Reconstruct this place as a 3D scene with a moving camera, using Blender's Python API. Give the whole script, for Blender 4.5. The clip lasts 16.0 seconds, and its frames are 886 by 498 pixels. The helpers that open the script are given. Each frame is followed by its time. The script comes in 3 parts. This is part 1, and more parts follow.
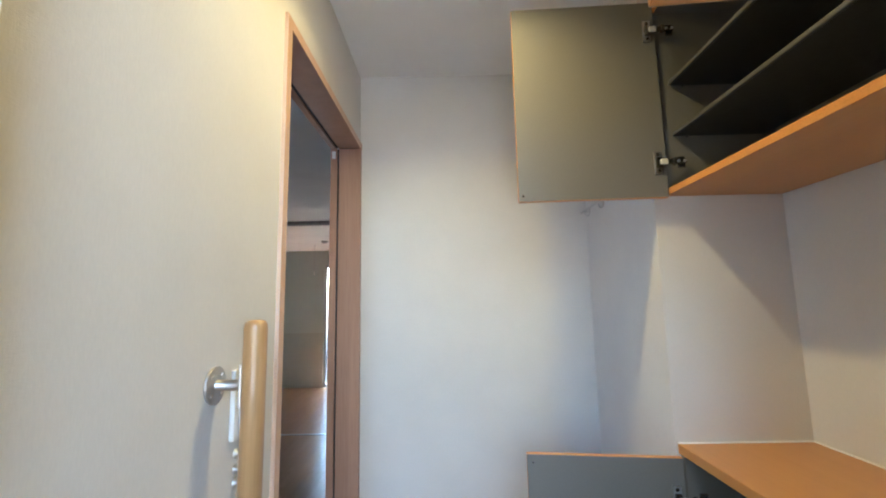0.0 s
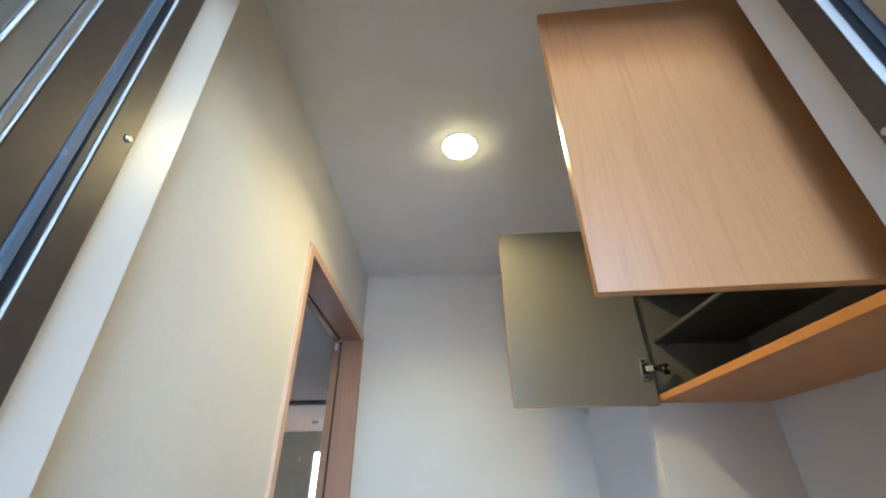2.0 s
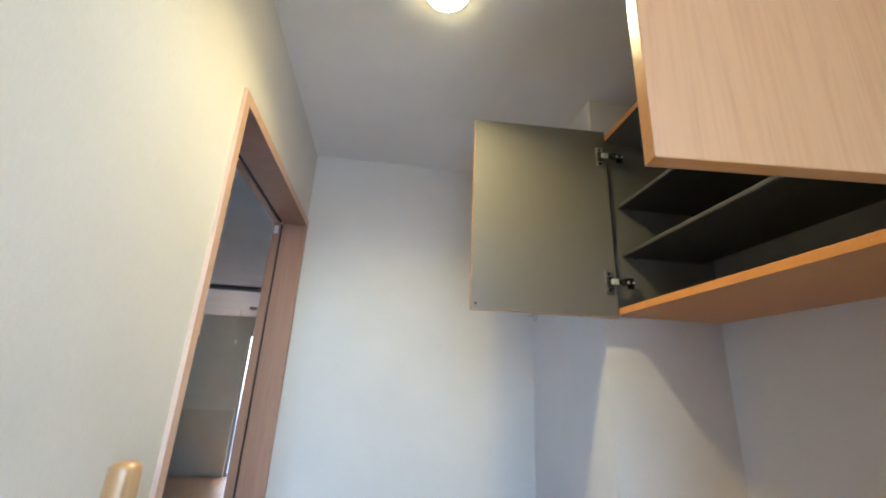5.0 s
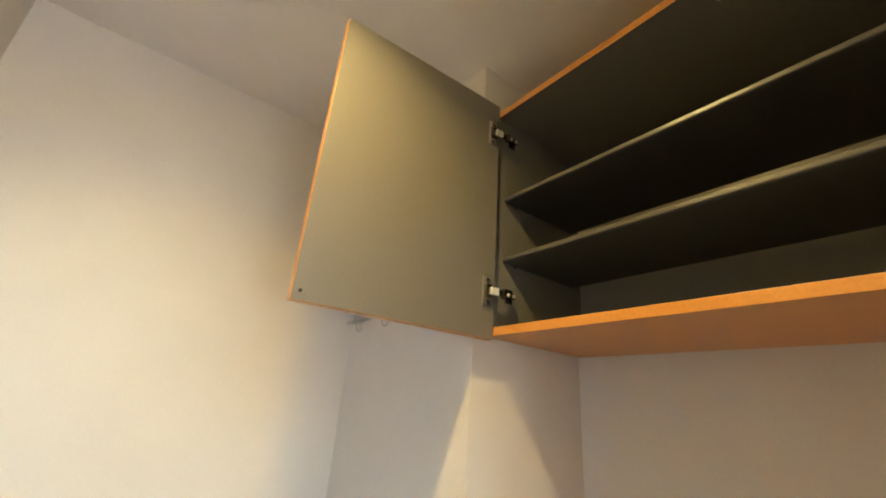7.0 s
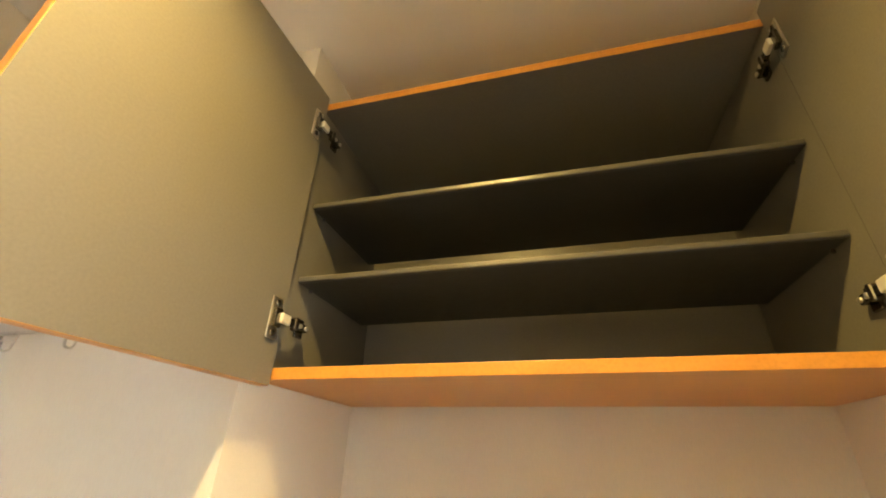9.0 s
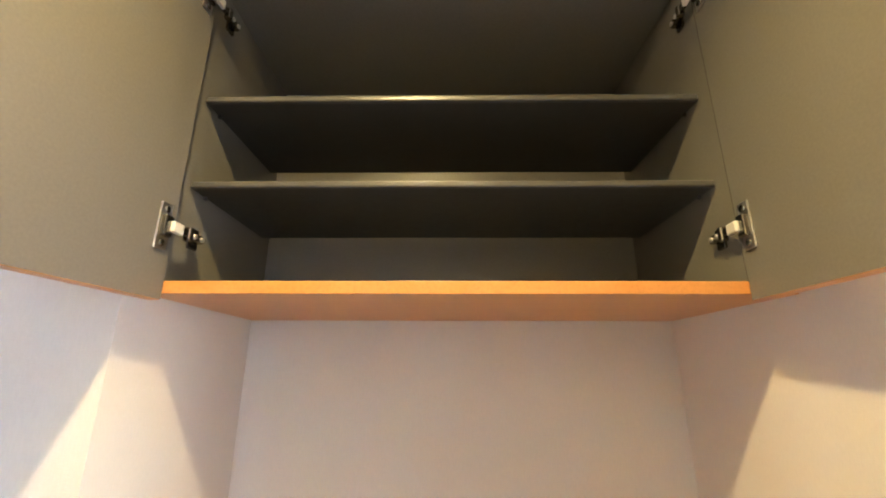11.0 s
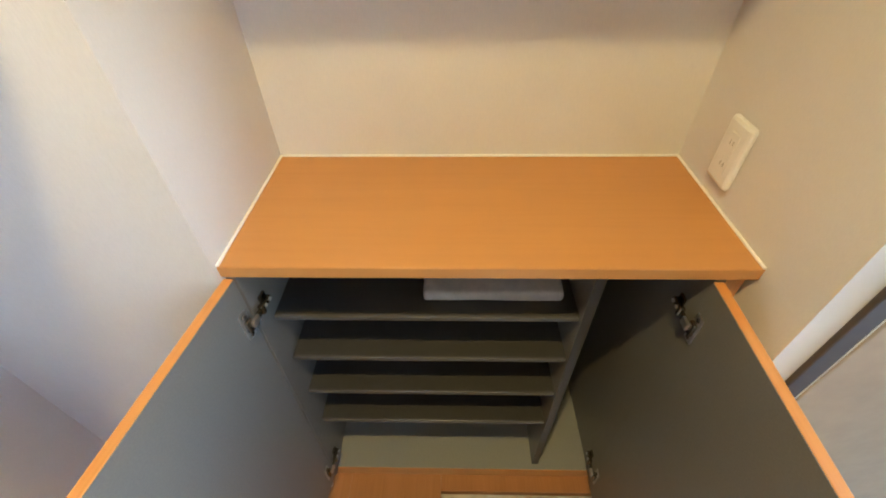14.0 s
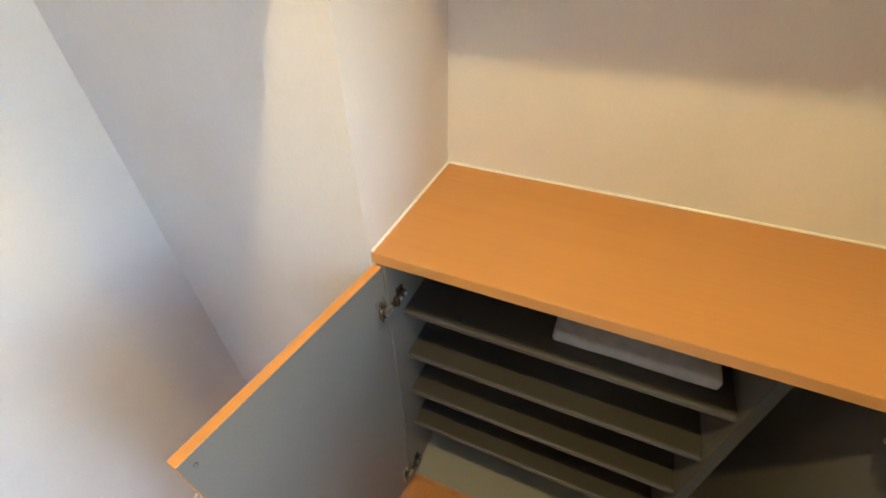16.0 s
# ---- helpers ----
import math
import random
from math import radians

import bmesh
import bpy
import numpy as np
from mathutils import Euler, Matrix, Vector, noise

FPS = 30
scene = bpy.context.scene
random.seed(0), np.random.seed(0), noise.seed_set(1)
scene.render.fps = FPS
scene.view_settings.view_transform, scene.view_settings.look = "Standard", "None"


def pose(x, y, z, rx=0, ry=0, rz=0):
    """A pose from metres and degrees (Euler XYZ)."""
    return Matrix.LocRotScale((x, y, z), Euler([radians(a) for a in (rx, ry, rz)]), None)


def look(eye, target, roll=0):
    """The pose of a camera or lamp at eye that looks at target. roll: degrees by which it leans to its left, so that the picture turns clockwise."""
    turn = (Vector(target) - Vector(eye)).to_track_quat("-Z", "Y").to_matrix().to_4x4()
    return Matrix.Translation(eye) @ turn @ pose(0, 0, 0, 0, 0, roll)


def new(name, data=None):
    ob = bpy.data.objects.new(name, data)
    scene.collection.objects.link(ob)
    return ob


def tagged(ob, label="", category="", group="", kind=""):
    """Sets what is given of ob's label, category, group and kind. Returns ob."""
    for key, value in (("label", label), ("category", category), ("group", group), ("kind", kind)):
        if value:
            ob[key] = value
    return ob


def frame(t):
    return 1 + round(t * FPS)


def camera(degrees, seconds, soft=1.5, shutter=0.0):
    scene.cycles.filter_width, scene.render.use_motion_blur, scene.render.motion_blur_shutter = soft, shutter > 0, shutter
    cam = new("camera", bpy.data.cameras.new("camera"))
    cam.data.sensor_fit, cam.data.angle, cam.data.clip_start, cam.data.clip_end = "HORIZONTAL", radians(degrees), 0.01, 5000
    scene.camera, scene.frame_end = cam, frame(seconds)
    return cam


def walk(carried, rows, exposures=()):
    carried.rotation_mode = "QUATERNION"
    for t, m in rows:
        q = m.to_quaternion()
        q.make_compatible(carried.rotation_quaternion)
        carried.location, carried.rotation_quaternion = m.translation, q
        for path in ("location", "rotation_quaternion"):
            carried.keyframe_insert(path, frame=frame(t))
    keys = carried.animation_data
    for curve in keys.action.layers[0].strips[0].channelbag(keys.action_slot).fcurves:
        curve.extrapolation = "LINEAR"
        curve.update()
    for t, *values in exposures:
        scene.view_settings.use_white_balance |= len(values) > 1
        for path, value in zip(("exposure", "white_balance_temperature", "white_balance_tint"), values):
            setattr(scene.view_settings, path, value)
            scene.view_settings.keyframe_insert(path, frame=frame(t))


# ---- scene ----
cam = camera(93.8, 16.0, soft=2.0)
PATH = [
    (0, (-0.598, -0.271, 1.402), (-0.626, 1.712, 1.662), -1.1),
    (0.5, (-0.592, -0.299, 1.425), (-0.614, 1.628, 1.959), -1.0),
    (1, (-0.593, -0.333, 1.442), (-0.606, 1.514, 2.209), -1.0),
    (1.5, (-0.589, -0.361, 1.465), (-0.604, 1.409, 2.396), -0.8),
    (2, (-0.586, -0.383, 1.474), (-0.599, 1.341, 2.488), -0.7),
    (2.5, (-0.588, -0.388, 1.48), (-0.603, 1.346, 2.477), -0.3),
    (3, (-0.594, -0.371, 1.474), (-0.617, 1.419, 2.365), 0.2),
    (3.5, (-0.61, -0.344, 1.468), (-0.635, 1.513, 2.211), 0.7),
    (3.7, (-0.612, -0.339, 1.47), (-0.632, 1.54, 2.153), 0.9),
    (6, (-0.617, -0.036, 1.516), (-0.06, 1.78, 2.141), 5.0),
    (6.5, (-0.579, 0.064, 1.531), (0.171, 1.79, 2.209), 5.7),
    (7, (-0.583, 0.244, 1.543), (0.521, 1.748, 2.264), 4.7),
    (7.5, (-0.603, 0.369, 1.567), (0.745, 1.631, 2.336), 4.9),
    (8, (-0.562, 0.407, 1.57), (0.947, 1.419, 2.406), 5.0),
    (8.5, (-0.532, 0.428, 1.58), (1.108, 1.135, 2.479), 2.9),
    (10.8, (-0.546, 0.484, 1.599), (1.32, 0.489, 2.319), 0.0),
    (11, (-0.536, 0.475, 1.596), (1.386, 0.502, 2.15), 0.2),
    (11.5, (-0.511, 0.482, 1.575), (1.488, 0.508, 1.653), 0.0),
    (12, (-0.489, 0.493, 1.554), (1.465, 0.521, 1.125), -0.1),
    (12.5, (-0.474, 0.496, 1.539), (1.348, 0.537, 0.714), -0.4),
    (13, (-0.468, 0.506, 1.522), (1.199, 0.543, 0.419), -0.5),
    (13.5, (-0.471, 0.51, 1.51), (1.08, 0.549, 0.249), -0.8),
    (14, (-0.476, 0.508, 1.506), (0.989, 0.55, 0.145), -0.9),
    (14.5, (-0.479, 0.502, 1.503), (0.948, 0.575, 0.103), -1.0),
    (15, (-0.477, 0.501, 1.503), (0.953, 0.659, 0.113), -0.9),
    (15.5, (-0.462, 0.52, 1.5), (0.982, 0.847, 0.155), -0.5),
    (16, (-0.464, 0.56, 1.492), (0.948, 1.169, 0.213), -0.5),
]

EXPOSURES = [
    (0.0, 3.53, 5250, 13), (1.0, 3.4, 5150, 13), (2.0, 3.4, 4900, 12), (3.0, 3.4, 4850, 12), (3.7, 3.4, 4900, 12), (6.0, 3.7, 5200, 13),
    (7.0, 3.8, 6700, 13), (8.0, 4.2, 7800, 12), (8.7, 4.42, 7900, 11), (10.8, 4.65, 6000, 19), (11.5, 4.45, 5450, 18), (12.0, 4.18, 5450, 16), (12.5, 4.18, 5450, 16),
    (13.5, 4.22, 5550, 16), (16.0, 4.18, 5900, 16),
]
walk(cam, [(t, look(eye, target, roll)) for t, eye, target, roll in PATH], EXPOSURES)

# ---- light ----
world = bpy.data.worlds.new("sky")
scene.world = world
world.use_nodes = True
wn = world.node_tree.nodes
sky = wn.new("ShaderNodeTexSky")
sky.sky_type = "NISHITA"
sky.sun_disc = False
sky.sun_elevation, sky.sun_rotation = radians(40), radians(340)
sky.air_density, sky.dust_density = 1.6, 0.2
wn["Background"].inputs["Strength"].default_value = 0.15
world.node_tree.links.new(sky.outputs[0], wn["Background"].inputs["Color"])

sun = new("sun", bpy.data.lights.new("sun", "SUN"))
sun.data.energy, sun.data.angle, sun.data.color = 5.0, radians(0.6), (1.0, 0.94, 0.85)
sun.matrix_world = look((-2.62, 7.20, 6.43), (0, 0, 0))

LAMP = (-0.536, 0.585, 2.42)
lamp_light = new("downlight_glow", bpy.data.lights.new("downlight_glow", "AREA"))
lamp_light.data.shape, lamp_light.data.size, lamp_light.data.spread = "DISK", 0.06, radians(140)
lamp_light.data.energy, lamp_light.data.color = 0.63, (1.0, 0.73, 0.26)
lamp_light.matrix_world = pose(LAMP[0] + 0.018, LAMP[1], LAMP[2] - 0.0155)

# Sky light in the open sash of the near room's side window
side_light = new("side_window_light", bpy.data.lights.new("side_window_light", "AREA"))
side_light.data.shape, side_light.data.size, side_light.data.size_y = "RECTANGLE", 0.38, 0.80
side_light.data.energy, side_light.data.color, side_light.data.spread = 0.24, (0.30, 0.46, 1.0), radians(130)
side_light.matrix_world = look((-2.755, 0.335, 1.60), (0.0, 0.335, 1.60))


# ---- materials ----
def material(name, rough=0.6, metal=0.0, spec=0.5):
    m = bpy.data.materials.new(name)
    m.use_nodes = True
    b = m.node_tree.nodes["Principled BSDF"]
    b.inputs["Roughness"].default_value = rough
    b.inputs["Metallic"].default_value = metal
    b.inputs["Specular IOR Level"].default_value = spec
    return m, m.node_tree.nodes, m.node_tree.links, b


def noise_node(n, l, scale, detail=4.0, stretch=(1, 1, 1), rough=0.55):
    co = n.new("ShaderNodeTexCoord")
    mp = n.new("ShaderNodeMapping")
    mp.inputs["Scale"].default_value = stretch
    tx = n.new("ShaderNodeTexNoise")
    tx.inputs["Scale"].default_value, tx.inputs["Detail"].default_value = scale, detail
    tx.inputs["Roughness"].default_value = rough
    l.new(co.outputs["Object"], mp.inputs["Vector"])
    l.new(mp.outputs["Vector"], tx.inputs["Vector"])
    return tx.outputs["Fac"]


def ramp_node(n, l, fac, stops):
    r = n.new("ShaderNodeValToRGB")
    e = r.color_ramp.elements
    while len(e) < len(stops):
        e.new(0.5)
    for k, (p, c) in zip(e, stops):
        k.position, k.color = p, (*c, 1)
    l.new(fac, r.inputs["Fac"])
    return r.outputs["Color"]


def bump_node(n, l, b, heights, distance):
    last = None
    for fac, strength in heights:
        bp = n.new("ShaderNodeBump")
        bp.inputs["Strength"].default_value, bp.inputs["Distance"].default_value = strength, distance
        l.new(fac, bp.inputs["Height"])
        if last:
            l.new(last, bp.inputs["Normal"])
        last = bp.outputs["Normal"]
    l.new(last, b.inputs["Normal"])


def mixed(n, l, a, c, fac, kind="MULTIPLY"):
    mx = n.new("ShaderNodeMix")
    mx.data_type, mx.blend_type = "RGBA", kind
    mx.inputs[0].default_value = fac
    l.new(a, mx.inputs[6])
    l.new(c, mx.inputs[7])
    return mx.outputs[2]


def wallpaper(name, base):
    """Vinyl wallpaper with a fine woven relief."""
    m, n, l, b = material(name, 0.75, spec=0.3)
    warp = noise_node(n, l, 420, 2, (1, 1, 0.25))
    weft = noise_node(n, l, 420, 2, (0.3, 0.3, 1.6))
    broad = noise_node(n, l, 3.0, 4)
    lo, hi = [c * 0.95 for c in base], [min(1, c * 1.03) for c in base]
    grain = ramp_node(n, l, warp, [(0.3, (0.955, 0.955, 0.955)), (0.7, (1, 1, 1))])
    l.new(mixed(n, l, ramp_node(n, l, broad, [(0.3, lo), (0.7, hi)]), grain, 1.0), b.inputs["Base Color"])
    bump_node(n, l, b, [(warp, 0.22), (weft, 0.22), (noise_node(n, l, 60, 3), 0.05)], 0.0008)
    return m


def wood(name, light, dark, along, rough=0.4, fine=1.0, contrast=1.0, coat=0.0, pore=0.55, figure=0.0):
    """Printed or real veneer; along is the axis of the grain."""
    m, n, l, b = material(name, rough)
    k = [1.0, 1.0, 1.0]
    k["xyz".index(along)] = 0.06
    st = tuple(k)
    rings = noise_node(n, l, 14 * fine, 6, st, 0.6)
    k["xyz".index(along)] = 0.03
    pores = noise_node(n, l, 190 * fine, 3, tuple(k))
    broad = noise_node(n, l, 2.2, 3, st)
    mid = [(a + c) / 2 for a, c in zip(light, dark)]
    c1 = ramp_node(n, l, rings, [(0.5 - 0.22 / contrast, light), (0.52, mid), (0.5 + 0.25 / contrast, dark)])
    c2 = ramp_node(n, l, pores, [(0.30, (0.80, 0.76, 0.72)), (0.55, (1, 1, 1))])
    c3 = ramp_node(n, l, broad, [(0.3, (0.93, 0.92, 0.9)), (0.7, (1, 1, 1))])
    colour = mixed(n, l, mixed(n, l, c1, c2, pore), c3, 1.0)
    if figure:
        k["xyz".index(along)] = 0.05
        lines = noise_node(n, l, 15, 2, tuple(k), 0.4)
        wave = n.new("ShaderNodeMath")
        wave.operation = "PINGPONG"
        wave.inputs[1].default_value = 0.055
        l.new(lines, wave.inputs[0])
        vein = ramp_node(n, l, wave.outputs[0], [(0.0, (0.80, 0.74, 0.68)), (0.010, (1, 1, 1)), (0.016, (1, 1, 1))])
        patch = ramp_node(n, l, noise_node(n, l, 5.0, 2, tuple(k)), [(0.46, (1, 1, 1)), (0.60, (0, 0, 0))])
        soft = n.new("ShaderNodeMix")
        soft.data_type, soft.blend_type = "RGBA", "LIGHTEN"
        soft.inputs[0].default_value = 1.0
        l.new(vein, soft.inputs[6])
        l.new(patch, soft.inputs[7])
        colour = mixed(n, l, colour, soft.outputs[2], figure)
    l.new(colour, b.inputs["Base Color"])
    bump_node(n, l, b, [(pores, 0.12), (rings, 0.04)], 0.0008)
    b.inputs["Coat Weight"].default_value = coat
    b.inputs["Coat Roughness"].default_value = 0.15
    return m


def plain(name, base, rough=0.5, metal=0.0, vary=0.06, scale=30.0, bump=0.0, stretch=(1, 1, 1), spec=0.5):
    m, n, l, b = material(name, rough, metal, spec)
    f = noise_node(n, l, scale, 5, stretch)
    lo, hi = [max(0, c * (1 - vary)) for c in base], [min(1, c * (1 + vary)) for c in base]
    l.new(ramp_node(n, l, f, [(0.3, lo), (0.7, hi)]), b.inputs["Base Color"])
    r = n.new("ShaderNodeMapRange")
    r.inputs[3].default_value, r.inputs[4].default_value = max(0.02, rough - 0.06), min(1, rough + 0.06)
    l.new(noise_node(n, l, scale * 0.23, 3), r.inputs[0])
    l.new(r.outputs[0], b.inputs["Roughness"])
    if bump:
        bump_node(n, l, b, [(f, bump)], 0.001)
    return m


def glowing(name, colour, strength):
    m, n, l, b = material(name)
    b.inputs["Base Color"].default_value = (0.8, 0.8, 0.8, 1)
    b.inputs["Emission Color"].default_value = (*colour, 1)
    b.inputs["Emission Strength"].default_value = strength
    return m


WALL = wallpaper("wallpaper", (0.69, 0.66, 0.61))
CEIL = wallpaper("ceiling_paper", (0.86, 0.84, 0.79))
BEECH_Y = wood("beech_laminate_long", (0.585, 0.29, 0.085), (0.51, 0.24, 0.062), "y", 0.34, 0.6, 0.9, 0.0, 0.15)
BEECH_Z = wood("beech_laminate_upright", (0.66, 0.345, 0.145), (0.61, 0.305, 0.12), "z", 0.32, 1.3, 0.7, 0.0, 0.4, 0.28)
EDGE = wood("beech_edge_band", (0.66, 0.30, 0.075), (0.58, 0.25, 0.055), "x", 0.32)
# Darker copy of charcoal_laminate; the shade inside the cabinets is in its colour.
GREY_SHADE = plain("shaded_charcoal_laminate", (0.043, 0.040, 0.035), 0.42, 0, 0.10, 260, 0.03)
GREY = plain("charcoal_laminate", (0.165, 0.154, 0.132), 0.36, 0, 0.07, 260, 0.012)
GREY_PALE = plain("pale_grey_laminate", (0.27, 0.27, 0.245), 0.4, 0, 0.06, 200)
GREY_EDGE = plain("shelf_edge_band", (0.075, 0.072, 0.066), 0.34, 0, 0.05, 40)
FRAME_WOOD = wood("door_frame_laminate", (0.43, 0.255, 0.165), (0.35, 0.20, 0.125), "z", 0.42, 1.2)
# Pale tone carries the daylight on the jamb's near side.
FRAME_EDGE_LIT = wood("door_frame_edge_lit", (0.80, 0.61, 0.47), (0.72, 0.52, 0.38), "z", 0.4, 1.2)
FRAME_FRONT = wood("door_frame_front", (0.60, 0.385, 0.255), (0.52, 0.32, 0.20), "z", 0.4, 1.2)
BAR_WOOD = wood("varnished_handrail_wood", (0.52, 0.31, 0.13), (0.36, 0.19, 0.07), "z", 0.3, 2.2, 1.2, 0.4)
FLOOR_WOOD = wood("wood_flooring", (0.36, 0.19, 0.09), (0.26, 0.13, 0.06), "y", 0.28, 1.0, 1.0, 0.3)
STEP_WOOD = wood("step_wood", (0.46, 0.21, 0.07), (0.37, 0.165, 0.05), "x", 0.35)
CHROME = plain("brushed_nickel", (0.58, 0.56, 0.53), 0.36, 1.0, 0.05, 200)
DARK_METAL = plain("dark_nickel", (0.22, 0.21, 0.19), 0.25, 1.0, 0.1, 120)
WHITE_PLASTIC = plain("white_plastic", (0.78, 0.77, 0.73), 0.35, 0, 0.02, 40)
# Cream base: the lamp's reflection in the chrome arm is coloured in.
HINGE_ARM = plain("lamp_glint_nickel", (0.80, 0.78, 0.71), 0.30, 0.25, 0.03, 90)
OUTLET_SLOT = plain("outlet_slot", (0.36, 0.33, 0.28), 0.6)
SLOT = plain("dark_slot", (0.02, 0.02, 0.02), 0.6)
BRONZE = plain("bronze_painted_steel", (0.085, 0.065, 0.052), 0.38, 0.3, 0.08, 60)
# Blue-grey base imitates the sky reflected in the dark gasket.
SEAL_SKY = plain("sky_tinted_vinyl", (0.12, 0.16, 0.22), 0.26, 0, 0.06, 40)
GASKET = plain("black_rubber", (0.014, 0.018, 0.026), 0.34, 0, 0.05, 50)
# White base draws the highlight along the frame's steel edges.
EDGE_HIGHLIGHT = plain("edge_highlight_white", (0.74, 0.74, 0.72), 0.35, 0.0, 0.03, 40)
DULL_STEEL = plain("dull_grey_brown_steel", (0.23, 0.21, 0.185), 0.42, 0.4, 0.06, 40)
ALU = plain("anodised_aluminium", (0.55, 0.56, 0.57), 0.3, 1.0, 0.05, 80)
DOOR_SKIN = plain("beige_steel_door_skin", (0.37, 0.275, 0.165), 0.5, 0, 0.06, 25, 0.08)
TILE = plain("stone_tile", (0.50, 0.44, 0.35), 0.55, 0, 0.14, 45, 0.1)
GROUT = plain("tile_grout", (0.30, 0.28, 0.25), 0.85, 0, 0.1, 60)
CONCRETE = plain("painted_concrete", (0.34, 0.33, 0.31), 0.8, 0, 0.1, 8, 0.2)
GROUND = plain("dark_asphalt_ground", (0.055, 0.055, 0.054), 0.9, 0, 0.2, 0.4)
BOUNCE_GROUND = plain("pale_bounce_ground", (0.68, 0.65, 0.58), 0.85, 0, 0.1, 3.0, 0.2)
PALE = plain("tan_render", (0.30, 0.26, 0.20), 0.85, 0, 0.05, 2.0, 0.1)
TRIM_WHITE = plain("smooth_white_paint", (0.84, 0.825, 0.79), 0.4, 0, 0.015, 8)
REVEAL_PAPER = plain("smooth_cream_paper", (0.66, 0.62, 0.55), 0.5, 0, 0.02, 8)
# Near-black stands in for the shade behind the lower shelves.
BACK_SHADE = plain("shaded_back_board", (0.020, 0.019, 0.017), 0.5, 0, 0.1, 90)
DIM_METAL = plain("grey_painted_metal", (0.20, 0.20, 0.215), 0.75, 0.0, 0.05, 40, 0.0, (1, 1, 1), 0.2)
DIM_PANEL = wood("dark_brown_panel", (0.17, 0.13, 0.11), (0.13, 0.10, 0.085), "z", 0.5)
SKIRT = plain("white_skirting", (0.72, 0.70, 0.66), 0.45, 0, 0.03, 30)
SEAL = plain("white_sealant", (0.90, 0.89, 0.85), 0.4, 0, 0.03, 60)
PAPER = plain("grey_wrapping_paper", (0.42, 0.41, 0.40), 0.7, 0, 0.12, 35, 0.25)
ROOM_WALL = wallpaper("pale_green_wallpaper", (0.50, 0.545, 0.51))
DADO = wallpaper("grey_green_dado_paper", (0.44, 0.455, 0.42))
GLASS, gn, gl, gb = material("window_glass", 0.0)
gb.inputs["Transmission Weight"].default_value, gb.inputs["IOR"].default_value = 1.0, 1.45
LENS = glowing("lit_lamp_lens", (1.0, 0.73, 0.26), 8.5)


# ---- mesh helpers ----
def add_box(bm, x0, x1, y0, y1, z0, z1, bevel=0.0, slot=0, segments=2):
    made = bmesh.ops.create_cube(bm, size=1.0)
    verts = made["verts"]
    for v in verts:
        v.co = Vector(((x0 + x1) / 2 + v.co.x * (x1 - x0), (y0 + y1) / 2 + v.co.y * (y1 - y0), (z0 + z1) / 2 + v.co.z * (z1 - z0)))
    faces = list({f for v in verts for f in v.link_faces})
    for f in faces:
        f.material_index = slot
    if bevel:
        edges = list({e for v in verts for e in v.link_edges})
        out = bmesh.ops.bevel(bm, geom=edges, offset=bevel, segments=segments, affect="EDGES", profile=0.5)
        for f in out["faces"]:
            f.material_index = slot
    return bm


def box(x0, x1, y0, y1, z0, z1, bevel=0.0):
    return add_box(bmesh.new(), x0, x1, y0, y1, z0, z1, bevel)


def add_rod(bm, a, c, r, r2=None, slot=0, sides=24):
    a, c = Vector(a), Vector(c)
    d = c - a
    m = Matrix.Translation((a + c) / 2) @ d.to_track_quat("Z", "Y").to_matrix().to_4x4()
    made = bmesh.ops.create_cone(bm, cap_ends=True, segments=sides, radius1=r, radius2=r if r2 is None else r2, depth=d.length, matrix=m)
    for f in {f for v in made["verts"] for f in v.link_faces}:
        f.material_index, f.smooth = slot, len(f.verts) == 4
    return bm


def add_lathe(bm, profile, centre, axis="z", sides=32, slot=0):
    """Turns (radius, height) pairs about an axis through centre."""
    rings = []
    for r, h in profile:
        ring = []
        for k in range(sides):
            a = 2 * math.pi * k / sides
            u, v = r * math.cos(a), r * math.sin(a)
            p = {"z": (u, v, h), "x": (h, u, v), "y": (v, h, u)}[axis]
            ring.append(bm.verts.new(Vector(centre) + Vector(p)))
        rings.append(ring)
    for p, q in zip(rings, rings[1:]):
        for k in range(sides):
            f = bm.faces.new((p[k], p[(k + 1) % sides], q[(k + 1) % sides], q[k]))
            f.smooth, f.material_index = True, slot
    for ring in (rings[0][::-1], rings[-1]):
        f = bm.faces.new(ring)
        f.material_index = slot
    return bm


def add_tube(bm, points, r, sides=10, slot=0):
    """A bent wire through the points."""
    pts = [Vector(p) for p in points]
    rings = []
    for i, p in enumerate(pts):
        d = (pts[min(i + 1, len(pts) - 1)] - pts[max(i - 1, 0)]).normalized()
        side = d.cross(Vector((0.31, 0.87, 0.38))).normalized()
        up = d.cross(side)
        rings.append([bm.verts.new(p + r * (math.cos(2 * math.pi * k / sides) * side + math.sin(2 * math.pi * k / sides) * up)) for k in range(sides)])
    for p, q in zip(rings, rings[1:]):
        for k in range(sides):
            f = bm.faces.new((p[k], p[(k + 1) % sides], q[(k + 1) % sides], q[k]))
            f.smooth, f.material_index = True, slot
    bm.faces.new(rings[0][::-1]).material_index = slot
    bm.faces.new(rings[-1]).material_index = slot
    return bm


def mesh_of(name, bm, materials):
    bmesh.ops.recalc_face_normals(bm, faces=bm.faces)
    me = bpy.data.meshes.new(name)
    bm.to_mesh(me)
    bm.free()
    for m in materials if isinstance(materials, (list, tuple)) else [materials]:
        me.materials.append(m)
    return me


def at_world(ob):
    m = ob.matrix_basis.copy()
    while ob.parent:
        ob = ob.parent
        m = ob.matrix_basis @ m
    return m


